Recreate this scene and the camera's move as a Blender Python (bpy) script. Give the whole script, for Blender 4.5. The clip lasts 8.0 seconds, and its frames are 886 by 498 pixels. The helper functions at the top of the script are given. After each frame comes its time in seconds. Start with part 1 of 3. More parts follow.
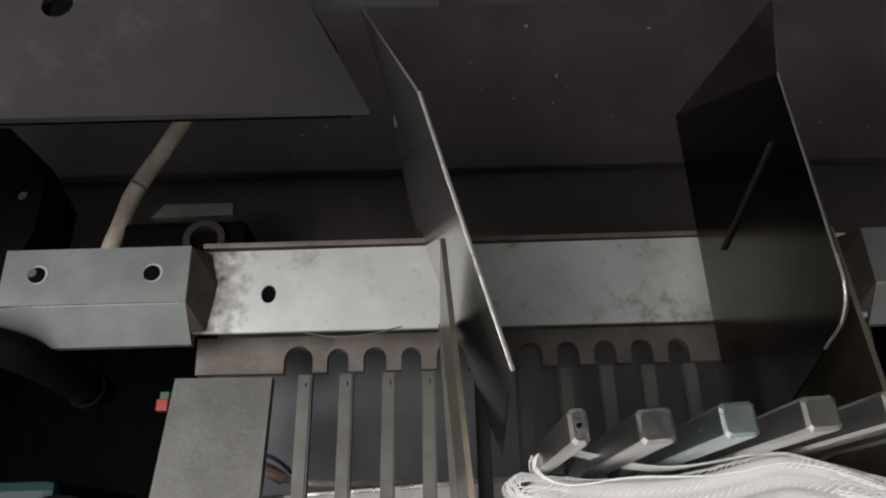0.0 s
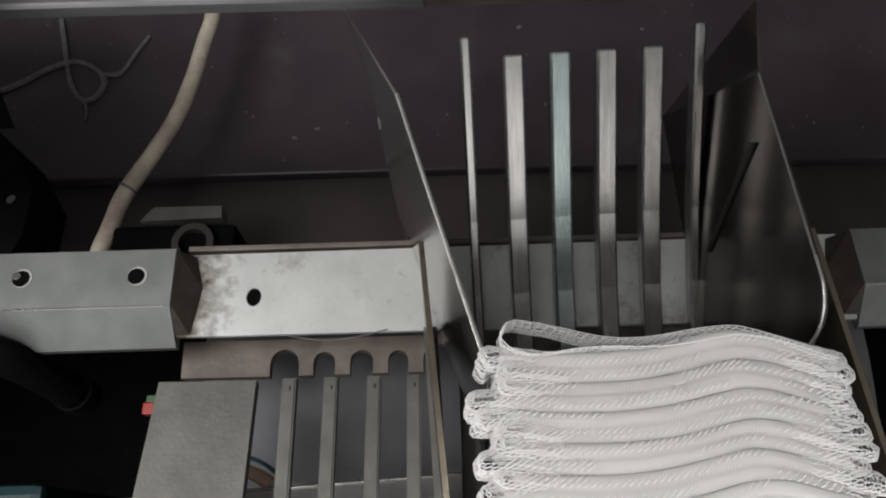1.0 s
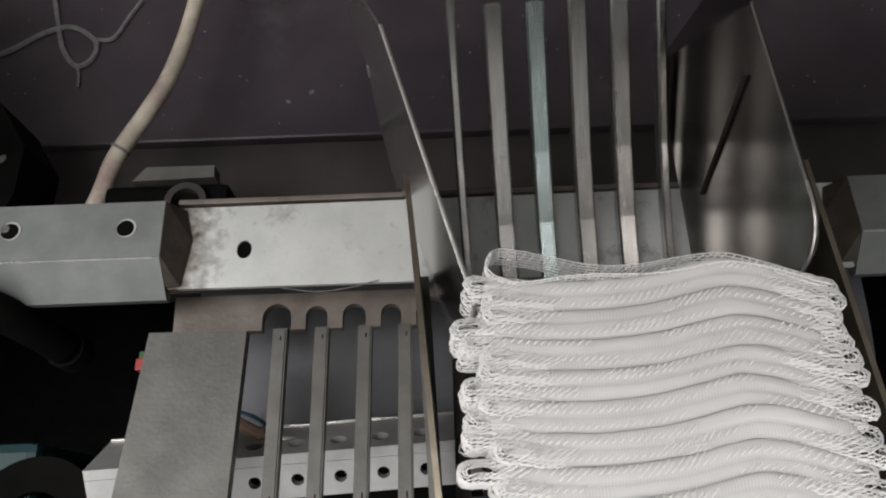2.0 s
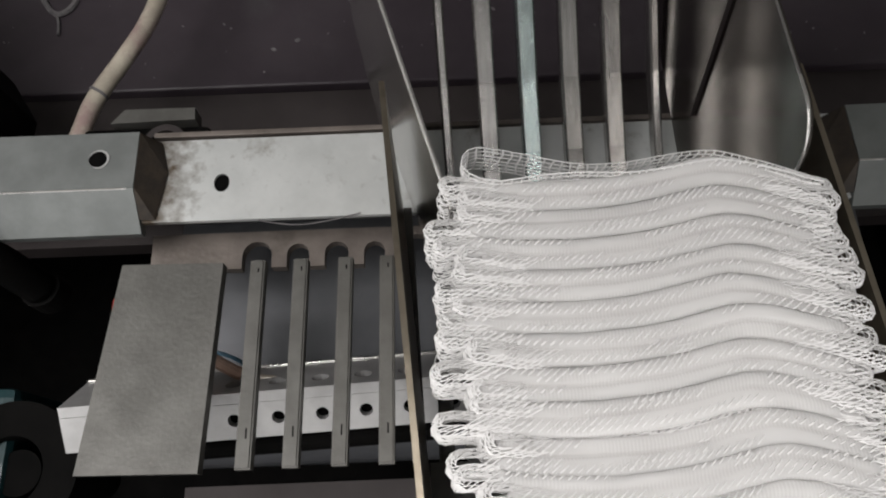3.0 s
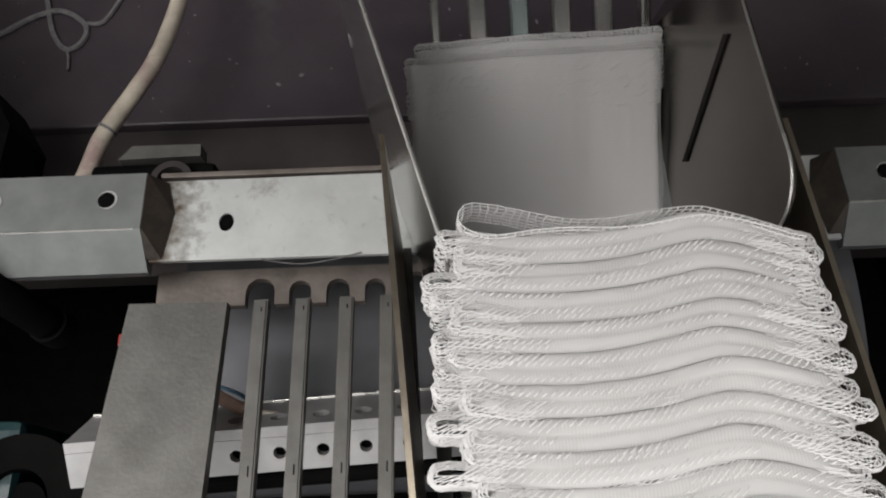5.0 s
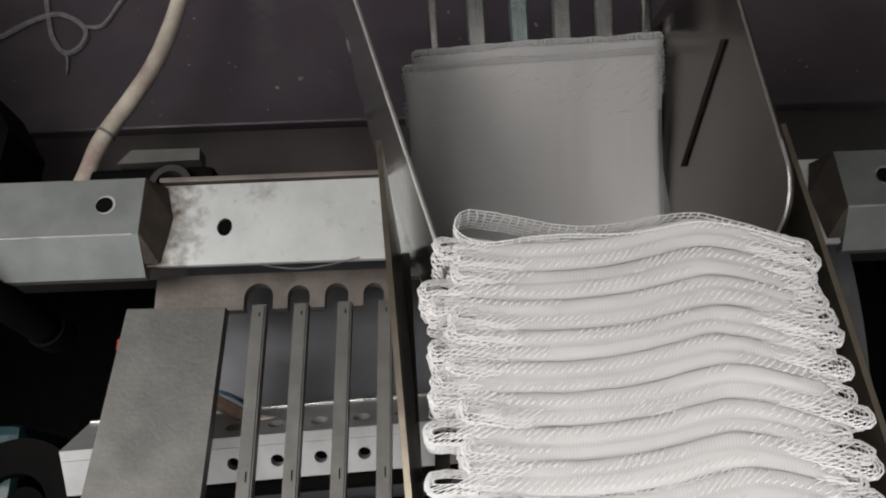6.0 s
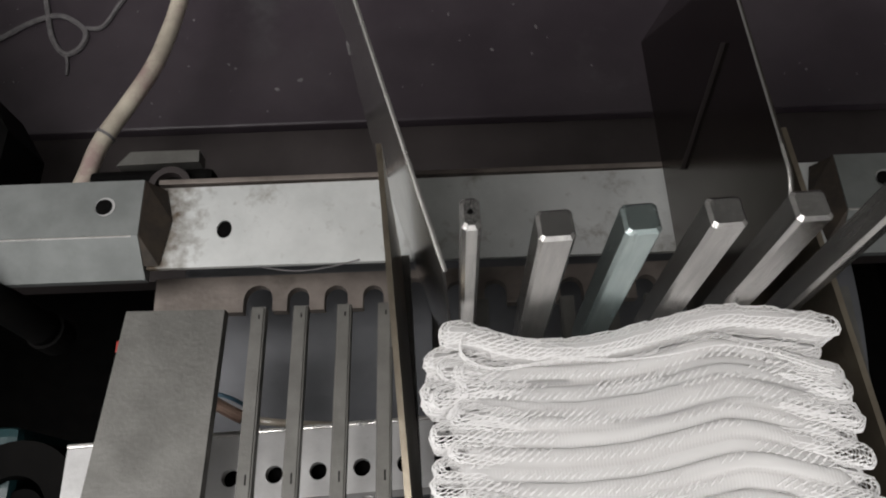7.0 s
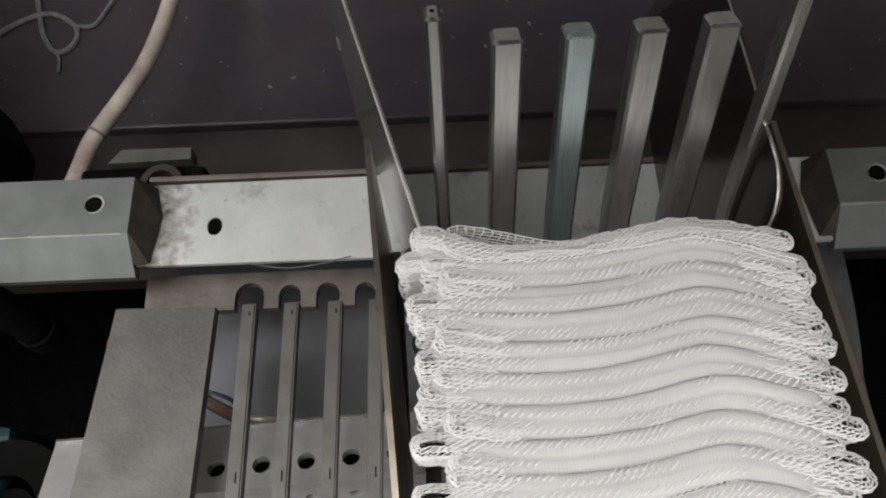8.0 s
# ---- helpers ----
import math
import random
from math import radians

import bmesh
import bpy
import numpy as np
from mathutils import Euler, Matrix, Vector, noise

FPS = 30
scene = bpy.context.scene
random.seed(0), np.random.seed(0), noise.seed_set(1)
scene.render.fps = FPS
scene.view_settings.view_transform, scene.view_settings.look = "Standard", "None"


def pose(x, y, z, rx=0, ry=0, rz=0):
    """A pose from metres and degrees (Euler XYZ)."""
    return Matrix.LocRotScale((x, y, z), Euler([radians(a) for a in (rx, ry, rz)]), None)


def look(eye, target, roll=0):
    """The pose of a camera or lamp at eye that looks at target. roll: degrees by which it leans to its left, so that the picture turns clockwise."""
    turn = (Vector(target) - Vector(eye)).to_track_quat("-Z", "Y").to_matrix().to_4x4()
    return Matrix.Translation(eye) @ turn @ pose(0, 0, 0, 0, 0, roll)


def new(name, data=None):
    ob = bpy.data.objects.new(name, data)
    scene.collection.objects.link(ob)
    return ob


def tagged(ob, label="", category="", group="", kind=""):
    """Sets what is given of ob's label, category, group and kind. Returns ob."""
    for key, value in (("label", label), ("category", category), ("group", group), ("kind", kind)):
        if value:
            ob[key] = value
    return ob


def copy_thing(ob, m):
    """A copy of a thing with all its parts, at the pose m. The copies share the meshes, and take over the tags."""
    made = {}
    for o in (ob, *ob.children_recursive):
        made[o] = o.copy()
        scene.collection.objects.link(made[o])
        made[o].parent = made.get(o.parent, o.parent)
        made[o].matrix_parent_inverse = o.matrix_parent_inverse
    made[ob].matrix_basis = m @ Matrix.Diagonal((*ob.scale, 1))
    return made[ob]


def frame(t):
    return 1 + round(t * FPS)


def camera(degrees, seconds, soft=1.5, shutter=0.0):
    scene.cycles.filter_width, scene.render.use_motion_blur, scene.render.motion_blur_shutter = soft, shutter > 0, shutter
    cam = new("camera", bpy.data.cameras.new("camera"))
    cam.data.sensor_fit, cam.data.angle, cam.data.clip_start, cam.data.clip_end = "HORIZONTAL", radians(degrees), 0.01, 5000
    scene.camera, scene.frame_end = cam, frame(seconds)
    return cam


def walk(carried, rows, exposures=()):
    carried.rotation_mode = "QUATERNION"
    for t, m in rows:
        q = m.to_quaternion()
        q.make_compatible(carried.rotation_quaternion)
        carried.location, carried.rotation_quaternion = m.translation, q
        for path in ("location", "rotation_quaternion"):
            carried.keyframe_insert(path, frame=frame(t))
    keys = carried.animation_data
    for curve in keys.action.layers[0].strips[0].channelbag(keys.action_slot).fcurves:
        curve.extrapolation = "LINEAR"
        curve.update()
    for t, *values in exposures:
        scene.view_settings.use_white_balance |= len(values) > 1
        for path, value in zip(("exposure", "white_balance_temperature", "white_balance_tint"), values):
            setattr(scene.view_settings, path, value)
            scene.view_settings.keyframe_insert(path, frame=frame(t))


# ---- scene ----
cam = camera(64.00, 8.0, soft=2.0)
PATH = [
    (0.0, 0.03244, 0.01582, 0.3117, 22.816, -0.304, -1.824),
    (0.5, 0.03671, 0.01885, 0.31417, 23.312, 0.089, -1.723),
    (1.0, 0.04099, 0.0164, 0.31017, 22.978, 0.014, -1.842),
    (2.5, 0.04951, -0.00857, 0.29162, 21.123, 0.683, -2.168),
    (3.0, 0.05282, -0.01668, 0.28249, 20.554, 0.523, -2.228),
    (3.5, 0.05368, -0.01715, 0.2849, 20.804, 0.517, -2.184),
    (4.0, 0.05469, -0.01083, 0.29144, 21.473, 0.609, -2.287),
    (4.5, 0.05453, -0.01038, 0.29274, 21.886, 0.659, -2.044),
    (6.0, 0.05612, -0.00858, 0.29309, 22.077, 0.777, -2.06),
    (6.5, 0.05573, -0.00647, 0.29468, 22.142, 0.856, -2.08),
    (7.0, 0.05588, -0.00783, 0.2931, 22.165, 0.694, -2.014),
    (7.5, 0.05745, -0.00637, 0.29238, 22.191, 0.661, -2.14),
    (8.0, 0.05899, -0.00868, 0.29145, 22.086, 0.652, -2.276),
]
walk(cam, [(r[0], pose(*r[1:])) for r in PATH])

# ---- light: a workshop lit by one large window in the south wall and a ceiling light ----
world = bpy.data.worlds.new("world")
scene.world = world
world.use_nodes = True
world.node_tree.nodes["Background"].inputs[0].default_value = (0.75, 0.8, 0.85, 1)
world.node_tree.nodes["Background"].inputs[1].default_value = 0.1
lamp = bpy.data.lights.new("window_daylight", "AREA")
lamp.shape, lamp.size, lamp.size_y = "RECTANGLE", 2.4, 1.4
lamp.energy, lamp.color = 15, (1.0, 0.967, 0.948)
new("window_daylight", lamp).matrix_world = look((-0.35, -1.44, 1.30), (-0.35, 0.0, 1.29))
panel = bpy.data.lights.new("ceiling_luminaire", "AREA")
panel.shape, panel.size, panel.size_y = "RECTANGLE", 1.8, 0.9
panel.energy, panel.color = 52, (1.0, 0.967, 0.948)
new("ceiling_luminaire_lamp", panel).matrix_world = look((-0.98, -0.27, 2.05), (-0.98, -0.2701, 0.0))
scene.view_settings.exposure = -0.2


# ---- materials ----
def material(name, base, rough, metal=0.0, second=None, scale=60.0, amount=0.6, bump=0.0, bump_scale=400.0,
             stretch=(1, 1, 1), stain=None, stain_scale=14.0, stain_low=0.55, rough_var=0.12, coat=0.0, spec=0.5):
    m = bpy.data.materials.new(name)
    m.use_nodes = True
    t = m.node_tree
    n, l = t.nodes, t.links
    s = n["Principled BSDF"]
    s.inputs["Metallic"].default_value = metal
    s.inputs["Coat Weight"].default_value = coat
    s.inputs["Specular IOR Level"].default_value = spec
    co = n.new("ShaderNodeTexCoord")
    mp = n.new("ShaderNodeMapping")
    mp.inputs["Scale"].default_value = stretch
    l.new(co.outputs["Object"], mp.inputs[0])

    def noise_at(sc, detail=6.0, rough_n=0.6):
        q = n.new("ShaderNodeTexNoise")
        q.inputs["Scale"].default_value, q.inputs["Detail"].default_value = sc, detail
        q.inputs["Roughness"].default_value = rough_n
        l.new(mp.outputs[0], q.inputs["Vector"])
        return q.outputs["Fac"]

    def ramp(fac, a, b):
        q = n.new("ShaderNodeMapRange")
        q.interpolation_type = "SMOOTHSTEP"
        q.inputs[1].default_value, q.inputs[2].default_value = a, b
        l.new(fac, q.inputs[0])
        return q.outputs[0]

    def mix(fac, a, b):
        q = n.new("ShaderNodeMix")
        q.data_type = "RGBA"
        l.new(fac, q.inputs[0])
        for k, v in ((6, a), (7, b)):
            if isinstance(v, tuple):
                q.inputs[k].default_value = (*v, 1)
            else:
                l.new(v, q.inputs[k])
        return q.outputs[2]

    grain = noise_at(scale)
    second = second or tuple(c * amount for c in base)
    col = mix(ramp(grain, 0.3, 0.72), second, base)
    if stain:
        col = mix(ramp(noise_at(stain_scale, 8.0, 0.7), stain_low, stain_low + 0.17), col, stain)
    l.new(col, s.inputs["Base Color"])
    r = n.new("ShaderNodeMapRange")
    r.inputs[3].default_value, r.inputs[4].default_value = max(0.03, rough - rough_var), min(1, rough + rough_var)
    l.new(noise_at(scale * 0.4, 5.0), r.inputs[0])
    l.new(r.outputs[0], s.inputs["Roughness"])
    if bump:
        b = n.new("ShaderNodeBump")
        b.inputs["Strength"].default_value, b.inputs["Distance"].default_value = bump, 0.0006
        l.new(noise_at(bump_scale, 4.0), b.inputs["Height"])
        l.new(b.outputs[0], s.inputs["Normal"])
    return m


def gauze_cloth():
    """Inner layers of gauze: matt white with a fine woven relief."""
    m = bpy.data.materials.new("gauze_cloth")
    m.use_nodes = True
    n, l = m.node_tree.nodes, m.node_tree.links
    s = n["Principled BSDF"]
    s.inputs["Roughness"].default_value = 0.95
    s.inputs["Specular IOR Level"].default_value = 0.15
    s.inputs["Subsurface Weight"].default_value = 1.0
    s.inputs["Subsurface Radius"].default_value = (0.004, 0.004, 0.004)
    s.inputs["Subsurface Scale"].default_value = 2.0
    co = n.new("ShaderNodeTexCoord")
    wave = []
    for axis, size in (("X", 720.0), ("Z", 560.0)):
        w = n.new("ShaderNodeTexWave")
        w.bands_direction = axis
        w.inputs["Scale"].default_value = size / 2.1
        w.inputs["Distortion"].default_value = 1.6
        w.inputs["Detail Scale"].default_value = 0.6
        l.new(co.outputs["Object"], w.inputs["Vector"])
        wave.append(w)
    q = n.new("ShaderNodeMath")
    q.operation = "MAXIMUM"
    l.new(wave[0].outputs["Fac"], q.inputs[0])
    l.new(wave[1].outputs["Fac"], q.inputs[1])
    cloud = n.new("ShaderNodeTexNoise")
    cloud.inputs["Scale"].default_value = 45
    l.new(co.outputs["Object"], cloud.inputs["Vector"])
    a = n.new("ShaderNodeMath")
    a.operation = "MULTIPLY_ADD"
    a.inputs[1].default_value, a.inputs[2].default_value = 0.35, 0.0
    l.new(cloud.outputs["Fac"], a.inputs[0])
    b = n.new("ShaderNodeMath")
    b.operation = "ADD"
    l.new(q.outputs[0], b.inputs[0])
    l.new(a.outputs[0], b.inputs[1])
    mx = n.new("ShaderNodeMix")
    mx.data_type = "RGBA"
    mx.inputs[6].default_value, mx.inputs[7].default_value = (0.72, 0.708, 0.698, 1), (0.79, 0.78, 0.772, 1)
    l.new(b.outputs[0], mx.inputs[0])
    l.new(mx.outputs[2], s.inputs["Base Color"])
    bp = n.new("ShaderNodeBump")
    bp.inputs["Strength"].default_value, bp.inputs["Distance"].default_value = 0.14, 0.0003
    l.new(q.outputs[0], bp.inputs["Height"])
    l.new(bp.outputs[0], s.inputs["Normal"])
    return m


STEEL = material("machined_steel", (0.74, 0.76, 0.755), 0.42, 0.45, (0.60, 0.62, 0.615), 30, bump=0.12, bump_scale=900,
                 stain=(0.26, 0.24, 0.21), stain_scale=26, stain_low=0.56)
BLOCK = material("zinc_steel", (0.25, 0.266, 0.262), 0.45, 0.65, (0.19, 0.203, 0.20), 40, bump=0.1, bump_scale=700,
                 stain=(0.2, 0.19, 0.17), stain_scale=18, stain_low=0.66)
TINE = material("ground_steel", (0.58, 0.57, 0.555), 0.24, 0.95, (0.46, 0.455, 0.445), 90, bump=0.12, bump_scale=500,
                stretch=(6, 6, 0.6), stain=(0.3, 0.29, 0.28), stain_scale=30, stain_low=0.62)
# Pale metal for the bright lines along edges and for the comb's rear lip.
EDGE = material("bright_edge_metal", (0.75, 0.74, 0.72), 0.28, 0.9, (0.6, 0.59, 0.57), 120)
TINE_GREEN = material("zinc_plated_steel", (0.54, 0.63, 0.62), 0.24, 0.95, (0.42, 0.51, 0.51), 120, bump=0.25,
                      bump_scale=600, stretch=(6, 6, 0.6), stain=(0.3, 0.34, 0.34), stain_scale=60, stain_low=0.62)
# Right guide's steel, its base colour darkened to stand in for dim reflections.
POLISHED_DARKENED = material("polished_sheet_darkened", (0.175, 0.158, 0.144), 0.18, 1.0, (0.135, 0.122, 0.11), 18, rough_var=0.06, bump=0.04,
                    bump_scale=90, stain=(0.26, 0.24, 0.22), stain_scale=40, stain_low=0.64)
SCUFFED = material("scuffed_sheet", (0.52, 0.51, 0.495), 0.17, 0.86, (0.42, 0.41, 0.40), 30, rough_var=0.1, bump=0.05,
                   bump_scale=120, stain=(0.5, 0.48, 0.46), stain_scale=35, stain_low=0.52)
WALLS = material("brass_toned_sheet", (0.34, 0.30, 0.235), 0.34, 0.9, (0.24, 0.205, 0.16), 60, bump=0.15, bump_scale=300,
                 stain=(0.16, 0.13, 0.1), stain_scale=50, stain_low=0.6)
FINGER = material("worn_plate_steel", (0.14, 0.138, 0.129), 0.5, 0.4, (0.096, 0.094, 0.087), 55, bump=0.25, bump_scale=600,
                  stain=(0.22, 0.2, 0.18), stain_scale=35, stain_low=0.62)
RUSTY = material("oily_brown_plate", (0.22, 0.19, 0.17), 0.55, 0.35, (0.14, 0.12, 0.107), 45, bump=0.3, bump_scale=400,
                 stain=(0.1, 0.085, 0.07), stain_scale=25, stain_low=0.55)
GREASE = material("dried_grease", (0.048, 0.035, 0.024), 0.6, 0.0, (0.022, 0.017, 0.013), 160, bump=0.5, bump_scale=500)
BLACK = material("black_paint", (0.060, 0.049, 0.058), 0.40, 0.0, (0.038, 0.029, 0.037), 12, spec=0.45, bump=0.15, bump_scale=200,
                 stain=(0.070, 0.064, 0.070), stain_scale=8, stain_low=0.57)
# Near-black for black parts, and for shade put into holes and machine depths.
BLACKPLAIN = material("black_parts_and_shade", (0.006, 0.0057, 0.0055), 0.7, 0.0, (0.003, 0.003, 0.003), 40, spec=0.04, bump=0.15, bump_scale=300)
SLIDE = material("worn_black_paint", (0.048, 0.043, 0.046), 0.42, 0.0, (0.034, 0.030, 0.033), 14, spec=0.4, bump=0.15, bump_scale=200,
                 stain=(0.085, 0.080, 0.084), stain_scale=9, stain_low=0.55)
DEEP = material("dark_brown_paint", (0.042, 0.035, 0.035), 0.6, 0.0, (0.028, 0.023, 0.023), 20, spec=0.3, bump=0.2, bump_scale=150)
GREY = material("galvanised_sheet", (0.115, 0.119, 0.130), 0.55, 0.4, (0.088, 0.091, 0.099), 25, bump=0.08, bump_scale=200)
CAST = material("bright_cast_bar", (0.56, 0.56, 0.56), 0.42, 0.35, (0.44, 0.44, 0.44), 50, bump=0.15, bump_scale=500,
                stain=(0.3, 0.29, 0.28), stain_scale=30, stain_low=0.62)
TEAL = material("teal_enamel", (0.012, 0.05, 0.057), 0.5, 0.0, (0.008, 0.034, 0.038), 30, bump=0.1, bump_scale=300, coat=0.3)
SLEEVE = material("beige_cable_sheath", (0.62, 0.57, 0.47), 0.28, 0.0, (0.46, 0.41, 0.34), 60, coat=0.3, bump=0.15, bump_scale=300,
                  stain=(0.42, 0.31, 0.29), stain_scale=20, stain_low=0.5)
COPPERY = material("pink_wire_sheath", (0.78, 0.55, 0.45), 0.45, 0.0, (0.5, 0.33, 0.26), 80)
ALU = material("aluminium_rail", (0.36, 0.36, 0.37), 0.35, 0.55, (0.26, 0.26, 0.27), 60, stretch=(0.3, 8, 8), bump=0.1,
               bump_scale=300)
BLUEWIRE = material("blue_wire_sheath", (0.10, 0.22, 0.32), 0.45, 0.0, (0.07, 0.16, 0.24), 80)
YELLOWWIRE = material("yellow_wire_sheath", (0.50, 0.40, 0.14), 0.45, 0.0, (0.4, 0.31, 0.1), 80)
LINT = material("grey_lint", (0.21, 0.20, 0.205), 0.95, 0.0, (0.13, 0.125, 0.13), 200)
REDPLASTIC = material("red_plastic", (0.34, 0.035, 0.03), 0.4, 0.0, (0.35, 0.03, 0.02), 80)
GREENPLASTIC = material("green_plastic", (0.04, 0.11, 0.04), 0.4, 0.0, (0.03, 0.08, 0.03), 80)
THREAD = material("cotton_thread", (0.95, 0.945, 0.94), 0.8, 0.0, (0.88, 0.875, 0.87), 300)
CLOTH = gauze_cloth()
PLASTER = material("painted_plaster", (0.78, 0.78, 0.77), 0.8, 0.0, (0.70, 0.70, 0.69), 3, bump=0.1, bump_scale=60)
CONCRETE = material("concrete", (0.25, 0.25, 0.24), 0.8, 0.0, (0.18, 0.18, 0.17), 3, bump=0.3, bump_scale=80)


# ---- mesh helpers ----
def finish(name, bm, mat, smooth=False):
    bmesh.ops.recalc_face_normals(bm, faces=bm.faces)
    me = bpy.data.meshes.new(name)
    bm.to_mesh(me)
    bm.free()
    me.materials.append(mat)
    if smooth:
        for p in me.polygons:
            p.use_smooth = True
    return me


def thing(name, m, label, category, group="", kind=""):
    ob = new(name)
    ob.empty_display_size = 0.01
    ob.matrix_basis = m
    return tagged(ob, label, category, group, kind)


def part(name, bm, mat, parent, label="", smooth=False):
    ob = new(name, finish(name, bm, mat, smooth) if isinstance(bm, bmesh.types.BMesh) else bm)
    ob.parent = parent
    return tagged(ob, label)


def single(name, bm, mat, label, category, group="", kind="", smooth=False):
    return tagged(new(name, finish(name, bm, mat, smooth)), label, category, group, kind)


def box(x0, x1, y0, y1, z0, z1, bevel=0.0, bm=None, seg=2):
    own = bmesh.new()
    bmesh.ops.create_cube(own, size=1, matrix=Matrix.LocRotScale(
        ((x0 + x1) / 2, (y0 + y1) / 2, (z0 + z1) / 2), None, (abs(x1 - x0), abs(y1 - y0), abs(z1 - z0))))
    if bevel:
        bmesh.ops.bevel(own, geom=own.edges[:], offset=bevel, segments=seg, profile=0.6, affect="EDGES")
    if bm is None:
        return own
    me = bpy.data.meshes.new("tmp")
    own.to_mesh(me)
    own.free()
    bm.from_mesh(me)
    bpy.data.meshes.remove(me)
    return bm


def ring(cx, cy, r, n=24):
    return [(cx + r * math.cos(2 * math.pi * k / n), cy + r * math.sin(2 * math.pi * k / n)) for k in range(n)]


def plate(outline, holes, lo, hi, m=None, bm=None):
    """A flat plate in the local xy plane with real holes, from lo to hi along local z."""
    bm = bm or bmesh.new()
    m = m or Matrix()
    layers = []
    for z in (lo, hi):
        loops, edges = [], []
        for pts in (outline, *holes):
            vs = [bm.verts.new(m @ Vector((p[0], p[1], z))) for p in pts]
            edges += [bm.edges.new((vs[k], vs[(k + 1) % len(vs)])) for k in range(len(vs))]
            loops.append(vs)
        bmesh.ops.triangle_fill(bm, use_beauty=True, use_dissolve=False, edges=edges)
        layers.append(loops)
    for a, b in zip(*layers):
        for k in range(len(a)):
            j = (k + 1) % len(a)
            bm.faces.new((a[k], a[j], b[j], b[k]))
    return bm


YZ = Matrix(((0, 0, 1, 0), (1, 0, 0, 0), (0, 1, 0, 0), (0, 0, 0, 1)))  # local (u, v, w) -> world (w, u, v)


def profile(pts, x0, x1, bm=None):
    """A bar along x with the cross-section pts in (y, z)."""
    return plate(pts, (), x0, x1, YZ, bm)


def rod(a, b, r, n=20, bm=None, r2=None):
    bm = bm or bmesh.new()
    a, b = Vector(a), Vector(b)
    turn = (b - a).to_track_quat("Z", "Y").to_matrix().to_4x4()
    bmesh.ops.create_cone(bm, cap_ends=True, segments=n, radius1=r, radius2=r if r2 is None else r2, depth=(b - a).length,
                          matrix=Matrix.Translation((a + b) / 2) @ turn)
    return bm


def hose(pts, r, n=10, bm=None, steps=8):
    """A round cable through pts, smoothed."""
    bm = bm or bmesh.new()
    p = [Vector(q) for q in pts]
    path = []
    for i in range(len(p) - 1):
        a, b, c, d = p[max(i - 1, 0)], p[i], p[i + 1], p[min(i + 2, len(p) - 1)]
        for k in range(steps):
            t = k / steps
            path.append(0.5 * ((2 * b) + (c - a) * t + (2 * a - 5 * b + 4 * c - d) * t * t + (3 * b - a - 3 * c + d) * t ** 3))
    path.append(p[-1])
    last = None
    for i, q in enumerate(path):
        way = (path[min(i + 1, len(path) - 1)] - path[max(i - 1, 0)]).normalized()
        side = way.cross(Vector((0.31, 0.2, 0.93))).normalized()
        up = side.cross(way)
        loop = [bm.verts.new(q + r * (side * math.cos(2 * math.pi * k / n) + up * math.sin(2 * math.pi * k / n))) for k in range(n)]
        if last:
            for k in range(n):
                bm.faces.new((last[k], last[(k + 1) % n], loop[(k + 1) % n], loop[k]))
        else:
            bm.faces.new(loop)
        last = loop
    bm.faces.new(last)
    return bm


def sheet(corners, faces, thick):
    """Bent sheet metal of real thickness."""
    bm = bmesh.new()
    vs = [bm.verts.new(c) for c in corners]
    for f in faces:
        bm.faces.new([vs[k] for k in f])
    bmesh.ops.recalc_face_normals(bm, faces=bm.faces)
    bmesh.ops.solidify(bm, geom=bm.faces[:] + bm.edges[:] + bm.verts[:], thickness=thick)
    return bm


# ---- the room round the machine ----
def room():
    single("floor", box(-3, 3, -1.5, 3, -1.0, -0.95), CONCRETE, "grey concrete workshop floor", "floor", kind="structure")
    single("ceiling", box(-3.1, 3.1, -1.6, 3.1, 2.15, 2.2), PLASTER, "plain painted ceiling", "ceiling", kind="structure")
    for nm, b in (("wall_north", (-3.1, 3.1, 3, 3.1, -1, 2.15)), ("wall_west", (-3.1, -3, -1.5, 3, -1, 2.15)), ("wall_east", (3, 3.1, -1.5, 3, -1, 2.15))):
        single(nm, box(*b), PLASTER, "plain painted workshop wall", "wall", kind="structure")
    c = thing("ceiling_light", Matrix(), "white luminous ceiling panel", "ceiling light")
    part("housing", box(-1.90, -0.06, -0.74, 0.20, 2.07, 2.1499, 0.01), PLASTER, c)
    south = plate([(-3.1, -1), (3.1, -1), (3.1, 2.15), (-3.1, 2.15)], [[(-1.60, 0.55), (0.90, 0.55), (0.90, 2.05), (-1.60, 2.05)]], 1.5, 1.6,
                  Matrix(((1, 0, 0, 0), (0, 0, -1, 0), (0, 1, 0, 0), (0, 0, 0, 1))))
    single("wall_south", south, PLASTER, "painted wall with a window opening", "wall", kind="structure")
    w = thing("window_1", Matrix(), "plain window that lights the workshop", "window", kind="structure")
    for a, b, c0, d in ((-1.60, 0.90, 0.55, 0.59), (-1.60, 0.90, 2.01, 2.05), (-1.60, -1.56, 0.59, 2.01), (0.86, 0.90, 0.59, 2.01)):
        part("window_frame", box(a, b, -1.58, -1.53, c0, d), PLASTER, w)


